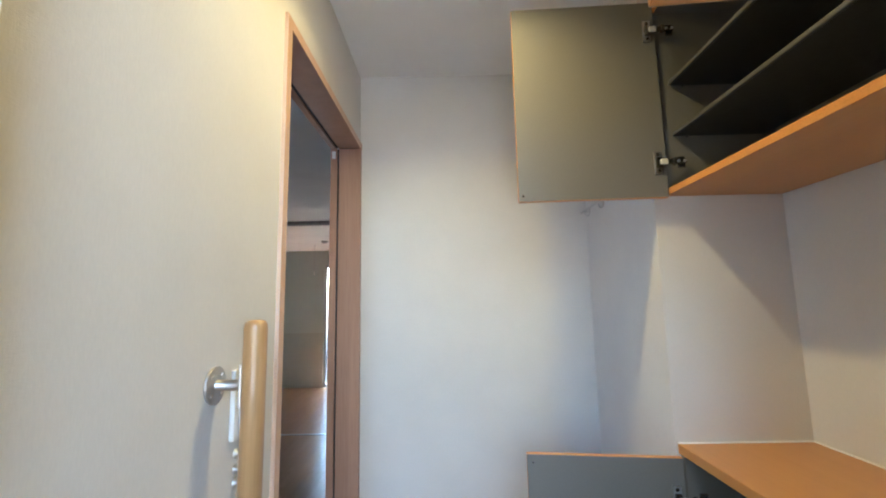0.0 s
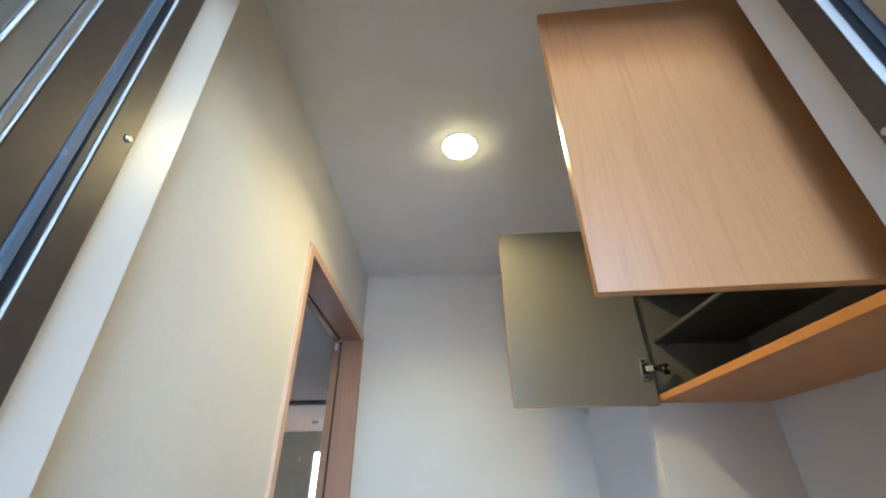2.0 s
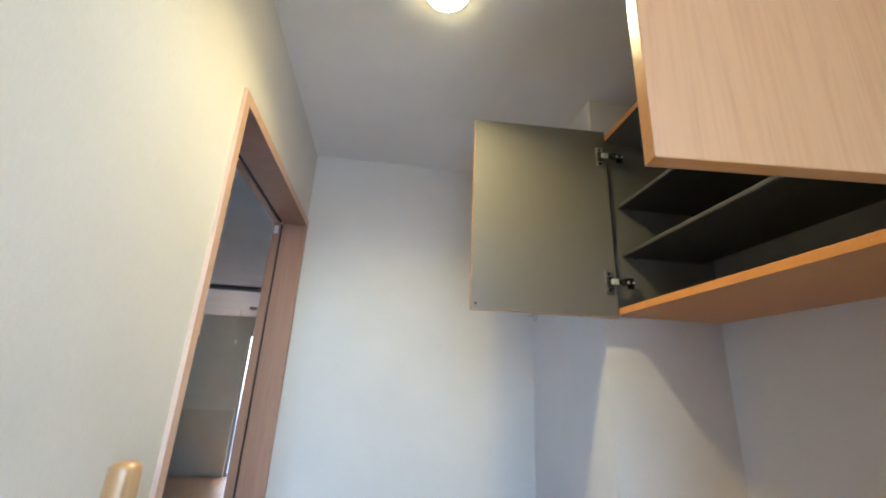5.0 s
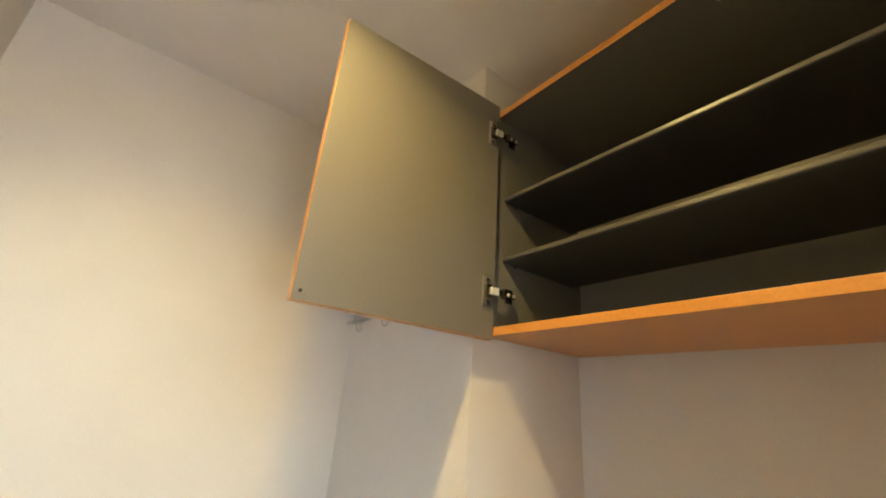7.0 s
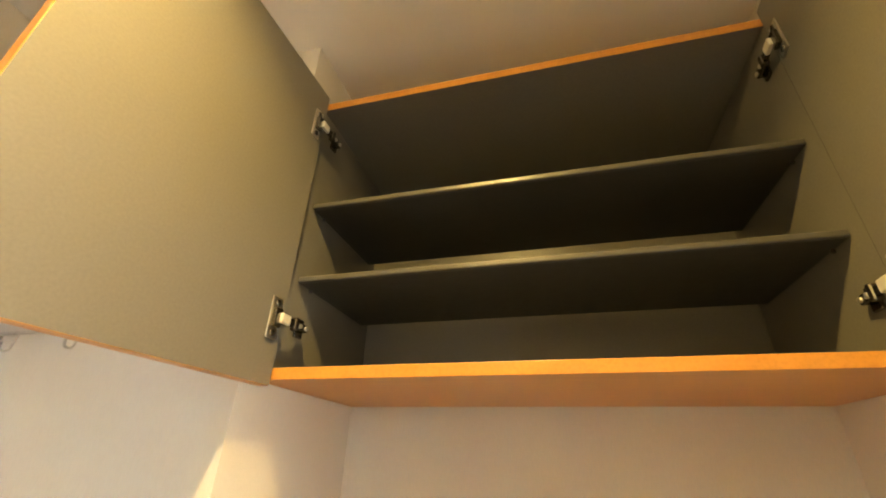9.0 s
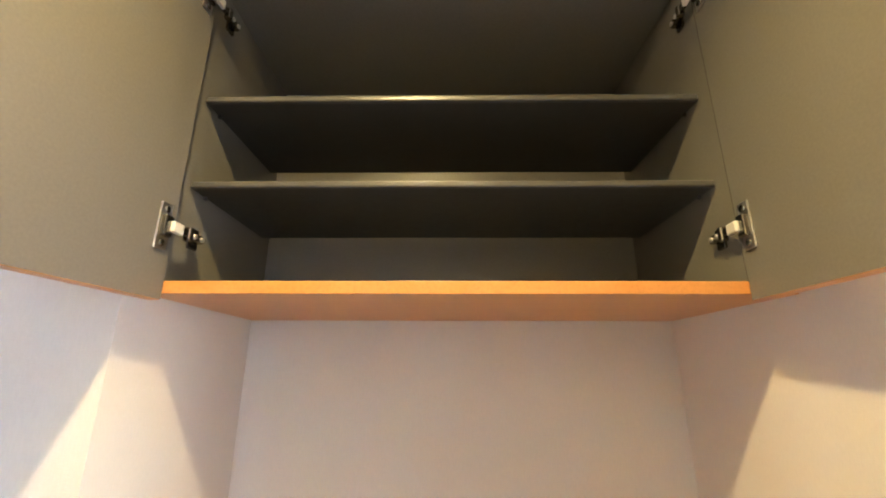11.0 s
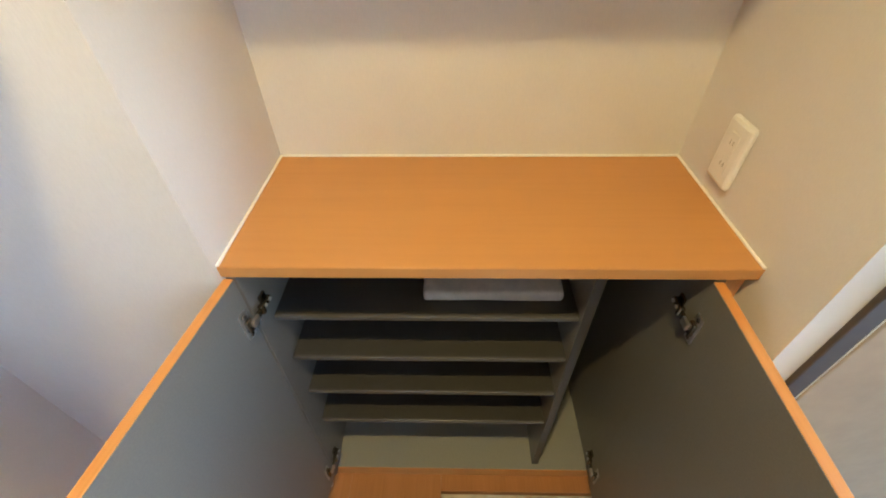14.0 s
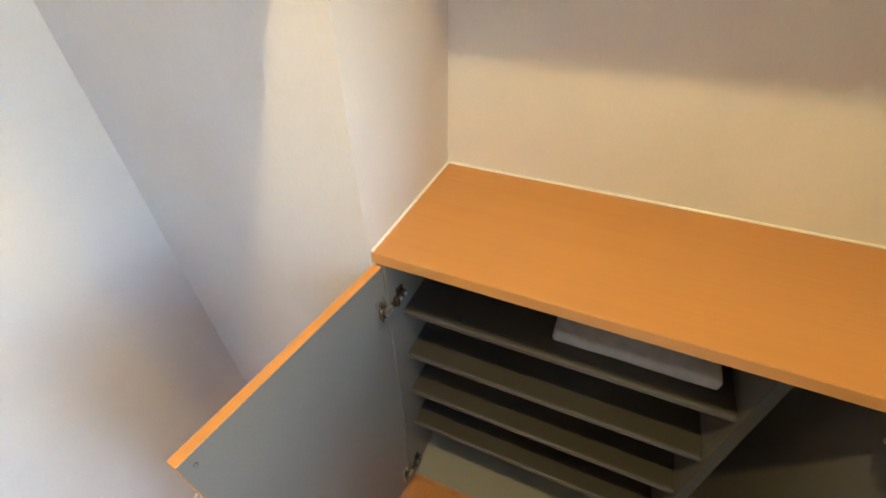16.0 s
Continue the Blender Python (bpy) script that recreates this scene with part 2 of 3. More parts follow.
def part(name, bm, mats, parent, label="", local=False):
    """One mesh under a thing or part; given in world metres unless local."""
    if not local:
        bm.transform(at_world(parent).inverted())
    ob = new(name, mesh_of(name, bm, mats))
    ob.parent = parent
    return tagged(ob, label)


def thing(name, base, label, category, group=""):
    ob = new(name)
    ob.empty_display_size = 0.05
    ob.matrix_basis = base if isinstance(base, Matrix) else Matrix.Translation(base)
    return tagged(ob, label, category, group)


def solid(name, bm, mats, label, category, group="", kind="", base=None):
    """A thing that is one mesh, with its origin at base."""
    if base:
        bm.transform(Matrix.Translation(base).inverted())
    ob = new(name, mesh_of(name, bm, mats))
    if base:
        ob.location = base
    return tagged(ob, label, category, group, kind)


def structure(name, bm, mats, label, category):
    return solid(name, bm, mats, label, category, kind="structure")


# ---- structure: the entrance hall ----
HALL_L, END, CEILING, FACE = -0.98, 1.486, 2.42, -0.006
NICHE_B, NICHE_L, NICHE_R = 0.359, 0.90, 0.0
REVEAL_R, REVEAL_L, HEAD = -0.104, -0.932, 2.18

bm = box(-1.105, HALL_L, 0.0118, 0.644, -0.1, CEILING)
add_box(bm, -1.105, HALL_L, 0.644, END, 2.104, CEILING)
structure("wall_left", bm, WALL, "off-white woven vinyl wallpaper beside the wooden doorway", "wall")
bm = box(-1.105, HALL_L, -0.20, 0.0116, -0.1, CEILING)
structure("wall_reveal_back", bm, WALL, "papered wall end behind the entrance reveal", "wall")
bm = box(HALL_L, REVEAL_L, -0.20, 0.011, -0.1, CEILING, 0.0015)
structure("wall_reveal_left", bm, TRIM_WHITE, "white papered reveal beside the entrance frame", "wall")
structure("wall_end", box(-1.105, 0.47, END, END + 0.10, -0.1, CEILING), WALL, "off-white wallpapered end wall lit by daylight", "wall")
structure("wall_column", box(FACE, 0.47, NICHE_L, END, -0.1, CEILING), WALL, "papered pier between niche and end wall", "wall")
structure("wall_niche_back", box(NICHE_B, 0.47, NICHE_R, NICHE_L, -0.1, CEILING), WALL, "cream papered back wall of the cabinet niche", "wall")
structure("wall_right", add_box(box(REVEAL_R, -0.06, -0.0520, NICHE_R, -0.1, CEILING), -0.06, 0.47, -0.199, NICHE_R, -0.1, CEILING), WALL, "cream papered side wall with the power outlet", "wall")
structure("reveal_right", box(REVEAL_R - 0.003, REVEAL_R, -0.0515, 0.0, -0.03, CEILING), REVEAL_PAPER, "smooth cream papered reveal beside the entrance frame", "reveal")
structure("wall_over_entrance", box(REVEAL_L, REVEAL_R, -0.20, -0.075, HEAD + 0.04, CEILING), WALL, "papered wall over the entrance opening", "wall")
structure("ceiling", box(-1.105, 0.47, -0.20, END + 0.10, CEILING, CEILING + 0.12), CEIL, "off-white papered hall ceiling", "ceiling")
structure("floor", box(-1.105, 0.36, 0.54, END, -0.14, -0.030), GROUT, "subfloor of the hall", "floor")

for name, bm, label in (
    ("baseboard_end", box(HALL_L, FACE, END - 0.009, END, 0.0, 0.07, 0.002), "white skirting board along the end wall"),
    ("baseboard_column", box(FACE - 0.009, FACE, NICHE_L, END - 0.009, 0.0, 0.07, 0.002), "white skirting board along the pier"),
    ("baseboard_left", box(HALL_L, HALL_L + 0.009, 0.54, 0.640, 0.0, 0.07, 0.002), "white skirting board by the doorway"),
):
    structure(name, bm, SKIRT, label, "skirting")

# Doorway frame with its track groove
frame_1 = thing("door_1", (-1.05, 1.07, 0.0), "reddish-brown wooden doorway frame, door slid open", "doorway")
frame_1["kind"] = "structure"
JAMB_N, JAMB_F, LINTEL = 0.668, 1.462, 2.080
part("jamb", box(-1.105, HALL_L + 0.006, 0.644, JAMB_N, 0.0, 2.104, 0.0015), FRAME_WOOD, frame_1)
part("jamb", box(-1.068, HALL_L + 0.006, JAMB_F, END - 0.001, 0.0, LINTEL, 0.0015), FRAME_WOOD, frame_1)
part("jamb", box(-1.105, -1.076, JAMB_F, END - 0.001, 0.0, LINTEL, 0.0015), FRAME_WOOD, frame_1)
part("groove", box(-1.076, -1.068, JAMB_F + 0.008, END - 0.002, 0.0, LINTEL), SLOT, frame_1, "dark groove in the jamb")
part("lintel", box(-1.068, HALL_L + 0.006, JAMB_N, END - 0.001, LINTEL, 2.104, 0.0015), FRAME_WOOD, frame_1)
part("lintel", box(-1.105, -1.082, JAMB_N, END - 0.001, LINTEL, 2.104, 0.0015), FRAME_WOOD, frame_1)
part("track", box(-1.082, -1.068, JAMB_N, JAMB_F, LINTEL + 0.006, 2.104), SLOT, frame_1, "black sliding door track")
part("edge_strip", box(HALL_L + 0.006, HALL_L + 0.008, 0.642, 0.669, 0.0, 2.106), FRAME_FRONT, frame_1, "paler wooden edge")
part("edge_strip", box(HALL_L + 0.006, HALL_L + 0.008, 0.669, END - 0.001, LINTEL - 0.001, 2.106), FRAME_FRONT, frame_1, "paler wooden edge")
# Strip added where daylight brightens the jamb's near side.
part("edge_strip", box(HALL_L, HALL_L + 0.0085, 0.6395, 0.6418, 0.0, 2.106), FRAME_EDGE_LIT, frame_1, "paler wooden edge")
part("catch", box(-1.098, -1.082, JAMB_F - 0.006, JAMB_F, 2.035, 2.068, 0.002), WHITE_PLASTIC, frame_1, "small cream plastic catch")

# ---- structure: entrance frame, open door and unseen outdoor pieces ----
frame_2 = thing("door_frame", (-0.525, -0.12, 0.0), "dark bronze steel entrance door frame with black gasket", "door frame")
frame_2["kind"] = "structure"
# Each profile runs outwards from the reveal: name, first and last y, stand-out, material, label
PROFILE = (
    ("jamb", -0.0600, -0.0940, 0.0125, BRONZE, ""),
    ("edge_line", -0.0940, -0.0953, 0.0130, EDGE_HIGHLIGHT, "highlight on the metal edge, put in as a white line"),
    ("gasket", -0.0955, -0.1060, 0.0115, GASKET, "black rubber door seal"),
    ("seal_lip", -0.1062, -0.1180, 0.0120, SEAL_SKY, "glossy seal lip, sky reflection put into its blue-grey"),
    ("outer_jamb", -0.1182, -0.1595, 0.0115, BRONZE, ""),
    ("edge_line", -0.1595, -0.1607, 0.0130, EDGE_HIGHLIGHT, "highlight on the metal edge, put in as a white line"),
    ("outer_lip", -0.1610, -0.1690, 0.0120, DULL_STEEL, "dull grey-brown steel lip"),
    ("outer_face", -0.1692, -0.1970, 0.0100, DULL_STEEL, "dull grey-brown steel face"),
    ("edge_line", -0.1970, -0.1984, 0.0130, EDGE_HIGHLIGHT, "highlight on the metal edge, put in as a white line"),
    ("outer_trim", -0.1986, -0.2800, 0.0110, DULL_STEEL, "dull grey-brown outer trim"),
)
for s, x, shift in ((1, REVEAL_L, 0.0), (-1, REVEAL_R, 0.0085)):
    for name, ya, yb, out, mat, label in PROFILE[:10 if s > 0 else 4]:
        if s < 0 and mat in (GASKET, SEAL_SKY):
            out = 0.0
        xs = sorted((x - s * 0.032, x + s * out))
        part(name, box(*xs, yb + shift, ya + shift, 0, HEAD, min(0.0025, (ya - yb) * 0.25)), mat, frame_2, label)
    bm = bmesh.new()
    add_lathe(bm, [(0.0045, 0.0), (0.0045, s * 0.0012), (0.0025, s * 0.0022)], (x + s * 0.0125, -0.0690 + shift, 1.80), "x", 16)
    part("screw", bm, CHROME, frame_2)
part("head", box(REVEAL_L - 0.03, REVEAL_R + 0.03, -0.235, -0.072, HEAD - 0.012, HEAD + 0.04, 0.002), BRONZE, frame_2)

entrance_door = thing("entrance_door", (-0.085, -0.14, 0.02), "beige steel entrance door standing wide open", "door")
part("leaf", box(-0.106, -0.066, -0.975, -0.1105, 0.02, 2.07, 0.003), DOOR_SKIN, entrance_door)

structure("wall_outside", add_box(box(-2.84, REVEAL_L - 0.05, -0.26, -0.20, -0.2, 2.62), REVEAL_R + 0.06, 5.0, -0.26, -0.20, -0.2, 2.62), CONCRETE, "plain grey outer wall beside the entrance", "wall")
structure("wall_outside_over_door", box(REVEAL_L - 0.05, REVEAL_R + 0.06, -0.26, -0.20, HEAD + 0.04, 2.62), CONCRETE, "plain grey wall over the entrance", "wall")
# Added out of view; keeps the sky on the left off the niche.
structure("unseen_side_wall", box(-1.20, -1.03, -2.2, -0.26, -0.2, 2.9), CONCRETE, "unseen grey wall added to block sky light from the left", "wall")
# Roof out of view; its overhang is added to shade both windows.
structure("roof_slab", box(-3.6, 5.0, -0.26, 9.3, 2.62, 2.68), CONCRETE, "unseen grey roof slab over the rooms, overhanging to keep sun out", "roof")
structure("ground", box(-400, 400, -400, 400, -0.6, -0.15), GROUND, "dark asphalt ground in front of the house", "ground")
# Out-of-view wall, added to narrow daylight coming from the right.
structure("unseen_right_wall", box(0.30, 0.47, -1.0, -0.26, -0.2, 2.3), CONCRETE, "unseen grey wall added to narrow the daylight from the right", "wall")
# Never in view; added so that no sky shows below about six degrees.
structure("unseen_far_wall", box(-9.0, 11.0, -14.4, -14.0, -0.15, 3.1), PALE, "unseen tan wall added to hide the sky near the horizon", "wall")
# Unseen strip, added as a reflector that sends sunlight up to the ceiling.
structure("path", box(-6.0, 6.0, -9.0, -4.6, -0.15, -0.11, 0.01), BOUNCE_GROUND, "unseen pale ground strip added to bounce sunlight to the ceiling", "path")
# Canopy added out of view to lessen high sky light on the floor.
structure("unseen_sky_canopy", box(-1.20, 0.47, -1.15, -0.26, 2.42, 2.52), CONCRETE, "unseen grey slab added to cut off the high sky", "roof")
structure("doorstep", box(-1.03, 0.2, -0.62, -0.235, -0.15, -0.045, 0.006), CONCRETE, "grey concrete doorstep", "doorstep")

# ---- structure: the room through the doorway ----
RX0, RX1, RY0, RY1, RTOP = -4.4, -1.105, -0.2, 7.1, 2.38
structure("room_ceiling", box(-2.84, RX1, RY0, 4.40, RTOP, RTOP + 0.16), CEIL, "plain white ceiling of the near room", "ceiling")
structure("room_ceiling_far", box(RX0, RX1, 4.40, RY1, RTOP, RTOP + 0.16), CEIL, "plain white ceiling of the room beyond", "ceiling")
structure("room_floor", add_box(box(-2.84, RX1, RY0, 4.40, -0.14, -0.012), RX0, RX1, 4.40, RY1, -0.14, -0.012), GROUT, "subfloor of the room beyond", "floor")
structure("room_wall_near", box(-2.84, -1.105, RY0 - 0.06, RY0, -0.1, 2.5), ROOM_WALL, "plain papered wall of the room beyond", "wall")
structure("room_wall_side", add_box(box(RX0 - 0.1, RX0, 4.40, RY1, -0.1, 2.5), RX0, -2.84, 4.30, 4.40, -0.1, 2.5), ROOM_WALL, "plain papered side wall of the room", "wall")
structure("room_wall_right", box(RX1 + 0.015, RX1 + 0.115, END + 0.10, RY1, -0.1, 2.5), ROOM_WALL, "plain papered wall of the room beyond", "wall")
WX0, WX1, WTOP = -2.83, -1.35, 2.12
bm = box(RX0, WX0, RY1, RY1 + 0.12, -0.1, 2.5)
add_box(bm, WX1, RX1 + 0.115, RY1, RY1 + 0.12, -0.1, 2.5)
add_box(bm, WX0, WX1, RY1, RY1 + 0.12, WTOP, 2.5)
structure("room_wall_far", bm, ROOM_WALL, "pale grey-green papered far wall with a balcony window", "wall")

window = thing("window_1", (-2.03, RY1, 0.0), "tall dark-framed balcony window in bright daylight", "window")
window["kind"] = "structure"
for a, c in ((WX0, WX0 + 0.045), (-2.06, -2.0), (WX1 - 0.05, WX1)):
    part("window_frame", box(a, c, RY1 + 0.02, RY1 + 0.09, 0, WTOP, 0.003), ALU, window)
part("window_frame", box(WX0, WX1, RY1 + 0.02, RY1 + 0.09, WTOP - 0.05, WTOP, 0.003), ALU, window)
part("window_frame", box(WX0, WX1, RY1 + 0.02, RY1 + 0.09, 0.0, 0.05, 0.003), ALU, window)
for a, c in ((WX0 + 0.05, -2.06), (-2.0, WX1 - 0.05)):
    pane = part("pane", box(a, c, RY1 + 0.05, RY1 + 0.055, 0.05, WTOP - 0.05), GLASS, window)
    pane.visible_shadow = False
structure("balcony_floor", box(-5, 1, RY1 + 0.12, RY1 + 1.3, -0.2, -0.05), CONCRETE, "grey balcony slab", "balcony")
rail = thing("balcony_railing", (-2.0, RY1 + 1.2, -0.05), "dark balcony railing of horizontal slats", "railing")
for x in (-4.0, -3.0, -2.0, -1.0, 0.0):
    part("post", box(x - 0.02, x + 0.02, RY1 + 1.18, RY1 + 1.22, -0.05, 0.85), BRONZE, rail)
slat_mesh = mesh_of("slat", box(-2.4, 2.4, -0.01, 0.01, -0.046, 0.046, 0.003), GASKET)
for k in range(7):
    slat = new("slat", slat_mesh)
    slat.parent, slat.location = rail, (0, -0.032, 0.80 - 0.134 * k)

# Threshold and ceiling track between the two rooms
structure("partition_track", box(-2.72, RX1, 4.44, 4.52, RTOP - 0.04, RTOP - 0.001, 0.003), DIM_METAL, "dark ceiling track between the rooms", "track")
structure("partition_threshold", box(-2.72, RX1, 4.465, 4.50, 0.0, 0.006, 0.002), ALU, "pale metal threshold strip", "threshold")
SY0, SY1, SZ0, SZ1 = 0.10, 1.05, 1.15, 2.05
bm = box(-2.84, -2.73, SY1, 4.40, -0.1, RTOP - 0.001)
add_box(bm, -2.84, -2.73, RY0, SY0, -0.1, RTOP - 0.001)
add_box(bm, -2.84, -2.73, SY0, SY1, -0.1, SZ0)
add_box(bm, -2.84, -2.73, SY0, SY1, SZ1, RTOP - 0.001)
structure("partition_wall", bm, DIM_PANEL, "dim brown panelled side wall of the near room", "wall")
window_2 = thing("window_2", (-2.79, 0.85, SZ0), "dark-framed side window of the near room", "window")
window_2["kind"] = "structure"
for a, c in ((SY0, SY0 + 0.04), (0.53, 0.57), (SY1 - 0.04, SY1)):
    part("window_frame", box(-2.82, -2.76, a, c, SZ0, SZ1, 0.003), BRONZE, window_2)
for a, c in ((SZ0, SZ0 + 0.04), (SZ1 - 0.04, SZ1)):
    part("window_frame", box(-2.82, -2.76, SY0 + 0.04, SY1 - 0.04, a, c, 0.003), BRONZE, window_2)
pane = part("pane", box(-2.792, -2.788, SY0 + 0.02, SY1 - 0.02, SZ0 + 0.02, SZ1 - 0.02), GLASS, window_2)
pane.visible_shadow = False
structure("partition_jamb", box(-2.84, -2.72, 4.40, 4.55, 0.0, RTOP - 0.001, 0.003), DIM_METAL, "grey metal partition jamb", "jamb")
structure("room_dado", box(RX0, WX0, RY1 - 0.004, RY1, 0.0, 0.93, 0.001), DADO, "slightly darker papered lower part of the far wall", "dado")
structure("boxed_beam", box(RX0, -3.58, 6.72, RY1 - 0.001, 2.03, RTOP - 0.001), CEIL, "white boxed-in beam under the ceiling", "beam")
CORD = (-2.75, 6.3, 1.90)
cord = thing("lamp_cord", CORD, "thin pull cord hanging from the room ceiling", "cord")
part("string", add_rod(bmesh.new(), CORD, (CORD[0], CORD[1], RTOP), 0.0025, sides=8), PAPER, cord)
bm = bmesh.new()
add_lathe(bm, [(0.004, 0.05), (0.011, 0.04), (0.012, 0.0), (0.006, -0.012)], CORD, "z", 12)
part("tassel", bm, WHITE_PLASTIC, cord, "white plastic tassel")
bm = bmesh.new()
add_lathe(bm, [(0.05, 0.0), (0.05, -0.02), (0.03, -0.035)], (-2.49, 5.96, RTOP), "z", 24)
solid("smoke_detector", bm, PAPER, "small round grey detector on the room ceiling", "detector")
bm = bmesh.new()
add_lathe(bm, [(0.075, 0.0), (0.075, -0.014), (0.06, -0.024)], (-3.68, RY1 - 0.004, 0.24), "y", 28)
solid("wall_vent", bm, PAPER, "round grey vent cover low on the wall", "vent")


# ---- upper cabinet ----
UZ0, UZ1 = 1.694, 2.268
CAB_R, CAB_L = 0.048, 0.896
FRONT = 0.025


def door_matrix(x, y, z, away):
    """Hinge corner of a door's inner face; local x runs to its free edge, away: degrees past square, towards +y."""
    return pose(x, y, z, 0, 0, 180 - away)


def hinge_mesh(side, arm):
    """Cup plate on the door, arm and mounting plate; side +1: the inner face looks along local +y."""
    bm = bmesh.new()

    def b(x0, x1, y0, y1, z0, z1, bev, slot):
        add_box(bm, x0, x1, min(side * y0, side * y1), max(side * y0, side * y1), z0, z1, bev, slot)

    b(0.012, 0.034, 0.0, 0.003, -0.033, 0.033, 0.0012, 0)
    for z in (-0.024, 0.024):
        add_lathe(bm, [(0.005, 0.0), (0.005, side * 0.0045), (0.002, side * 0.005)], (0.023, 0, z), "y", 12, 1)
    b(0.014, 0.030, 0.001, 0.010, -0.015, 0.015, 0.002, 1)
    b(0.000, 0.021, 0.009, 0.016, -0.008, 0.008, 0.002, 2)
    b(-0.014, 0.002, 0.007, 0.014, -0.006, 0.006, 0.002, 1)
    b(-0.022, -0.012, 0.005, 0.017, -0.011, 0.011, 0.003, 1)
    b(-0.050, -0.018, 0.003, 0.013, -0.006, 0.006, 0.002, 1)
    b(-0.050, -0.030, -0.001, 0.004, -0.016, 0.016, 0.0015, 1)
    for x, z in ((-0.028, 0.0), (-0.044, 0.0)):
        add_lathe(bm, [(0.004, side * 0.004), (0.004, side * 0.0152), (0.002, side * 0.016)], (x, 0, z), "y", 10, 0)
    return mesh_of("hinge", bm, [CHROME, DARK_METAL, arm])


HINGES = {(k, m.name): hinge_mesh(k, m) for k in (1, -1) for m in (HINGE_ARM, CHROME)}


def cabinet_door(cab, m, side, width, height, hinge_heights, pads, arm):
    """A veneered door with grey inner face; m is its place in the world."""
    door = part("door", bmesh.new(), [], cab, "beech veneer door, grey inside, standing open")
    t = 0.0185
    bm = bmesh.new()
    add_box(bm, 0, width, *sorted((-side * t, -side * 0.0012)), 0, height, 0.0012)
    for f in bm.faces:
        c = f.calc_center_median()
        f.material_index = 0 if abs(c.y + side * t) < 0.0004 else 1
    door.data.materials.append(BEECH_Z)
    door.data.materials.append(EDGE)
    bmesh.ops.recalc_face_normals(bm, faces=bm.faces)
    bm.to_mesh(door.data)
    bm.free()
    door.matrix_basis = at_world(cab).inverted() @ m
    part("inner_face", box(0.0008, width - 0.0008, *sorted((-side * 0.0012, 0.0)), 0.0008, height - 0.0008), GREY, door, "charcoal laminate inner face", True)
    for z in hinge_heights:
        h = new("hinge", HINGES[side, arm.name])
        h.parent, h.location = door, (0, 0, z)
        tagged(h, "nickel cup hinge")
    for x, z in pads:
        bm = bmesh.new()
        add_lathe(bm, [(0.0030, 0.0), (0.0028, side * 0.0015), (0.0016, side * 0.0022)], (x, 0, z), "y", 14)
        part("bumper", bm, DARK_METAL, door, "small dull metal bumper", True)
    return door


upper = thing("wall_cabinet", (0.19, 0.47, UZ0), "wall-hung beech cabinet with grey interior, doors open", "cabinet")


def panel(name, cab, x0, x1, y0, y1, z0, z1, front=EDGE, outside=None, bevel=0.0008):
    """A board; its front edge, and the face on the outside axis, are wood, the rest grey."""
    bm = box(x0, x1, y0, y1, z0, z1, bevel)
    for f in bm.faces:
        c, nrm = f.calc_center_median(), f.normal
        f.material_index = 0
        if abs(c.x - x0) < 0.0012:
            f.material_index = 1
        elif outside and nrm.dot(Vector(outside)) > 0.7:
            f.material_index = 2
    return part(name, bm, [GREY, front, BEECH_Y], cab)


panel("side_panel", upper, FRONT, NICHE_B - 0.002, 0.878, CAB_L, UZ0 + 0.018, UZ1 - 0.018, GREY_SHADE)
panel("side_panel", upper, FRONT, NICHE_B - 0.002, CAB_R, CAB_R + 0.018, UZ0 + 0.018, UZ1 - 0.018, GREY_SHADE)
panel("bottom_panel", upper, FRONT, NICHE_B - 0.001, 0.001, 0.899, UZ0, UZ0 + 0.018, EDGE, (0, 0, -1))
panel("top_panel", upper, FRONT, NICHE_B - 0.001, 0.001, 0.899, UZ1 - 0.018, UZ1, EDGE, (0, 0, 1))
part("filler", box(FRONT + 0.004, FRONT + 0.02, 0.002, CAB_R, UZ0 + 0.018, UZ1 - 0.018), BEECH_Z, upper, "beech filler strip")
part("back_panel", box(NICHE_B - 0.012, NICHE_B - 0.003, CAB_R + 0.018, 0.878, UZ0 + 0.018, UZ1 - 0.018), GREY, upper)


def shelf_board(cab, x0, x1, y0, y1, z, t=0.018):
    """A shelf with a softened front edge band and two pegs; z is its top."""
    bm = bmesh.new()
    add_box(bm, x0 + 0.0016, x1, y0, y1, z - t, z, 0.0008, 0)
    add_box(bm, x0, x0 + 0.0095, y0 + 0.0006, y1 - 0.0006, z - t - 0.0004, z + 0.0004, min(0.0045, t * 0.3), 1, 3)
    for y in (y0, y1):
        s = 1 if y == y0 else -1
        add_rod(bm, (x0 + 0.04, y + s * 0.003, z - t - 0.005), (x0 + 0.04, y + s * 0.003, z - t), 0.003, slot=0, sides=10)
    return part("shelf", bm, [GREY_SHADE, GREY_EDGE], cab)


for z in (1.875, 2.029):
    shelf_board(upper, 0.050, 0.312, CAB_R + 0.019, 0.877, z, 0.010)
DH = 0.594
cabinet_door(upper, door_matrix(0.020, 0.867, 1.684, 2.6), 1, 0.416, DH, (0.099, 0.50), [(0.403, 0.016)], HINGE_ARM)
cabinet_door(upper, door_matrix(0.020, 0.070, 1.684, 4.6), -1, 0.420, DH, (0.099, 0.50), [(0.403, 0.016)], HINGE_ARM)

# ---- worktop and lower cabinet ----
TOP = 1.02
worktop = thing("worktop", (0.18, 0.45, TOP - 0.024), "orange-brown beech laminate worktop in the niche", "worktop")
part("slab", box(0.0018, NICHE_B - 0.001, 0.001, 0.899, TOP - 0.024, TOP, 0.0012), BEECH_Y, worktop)
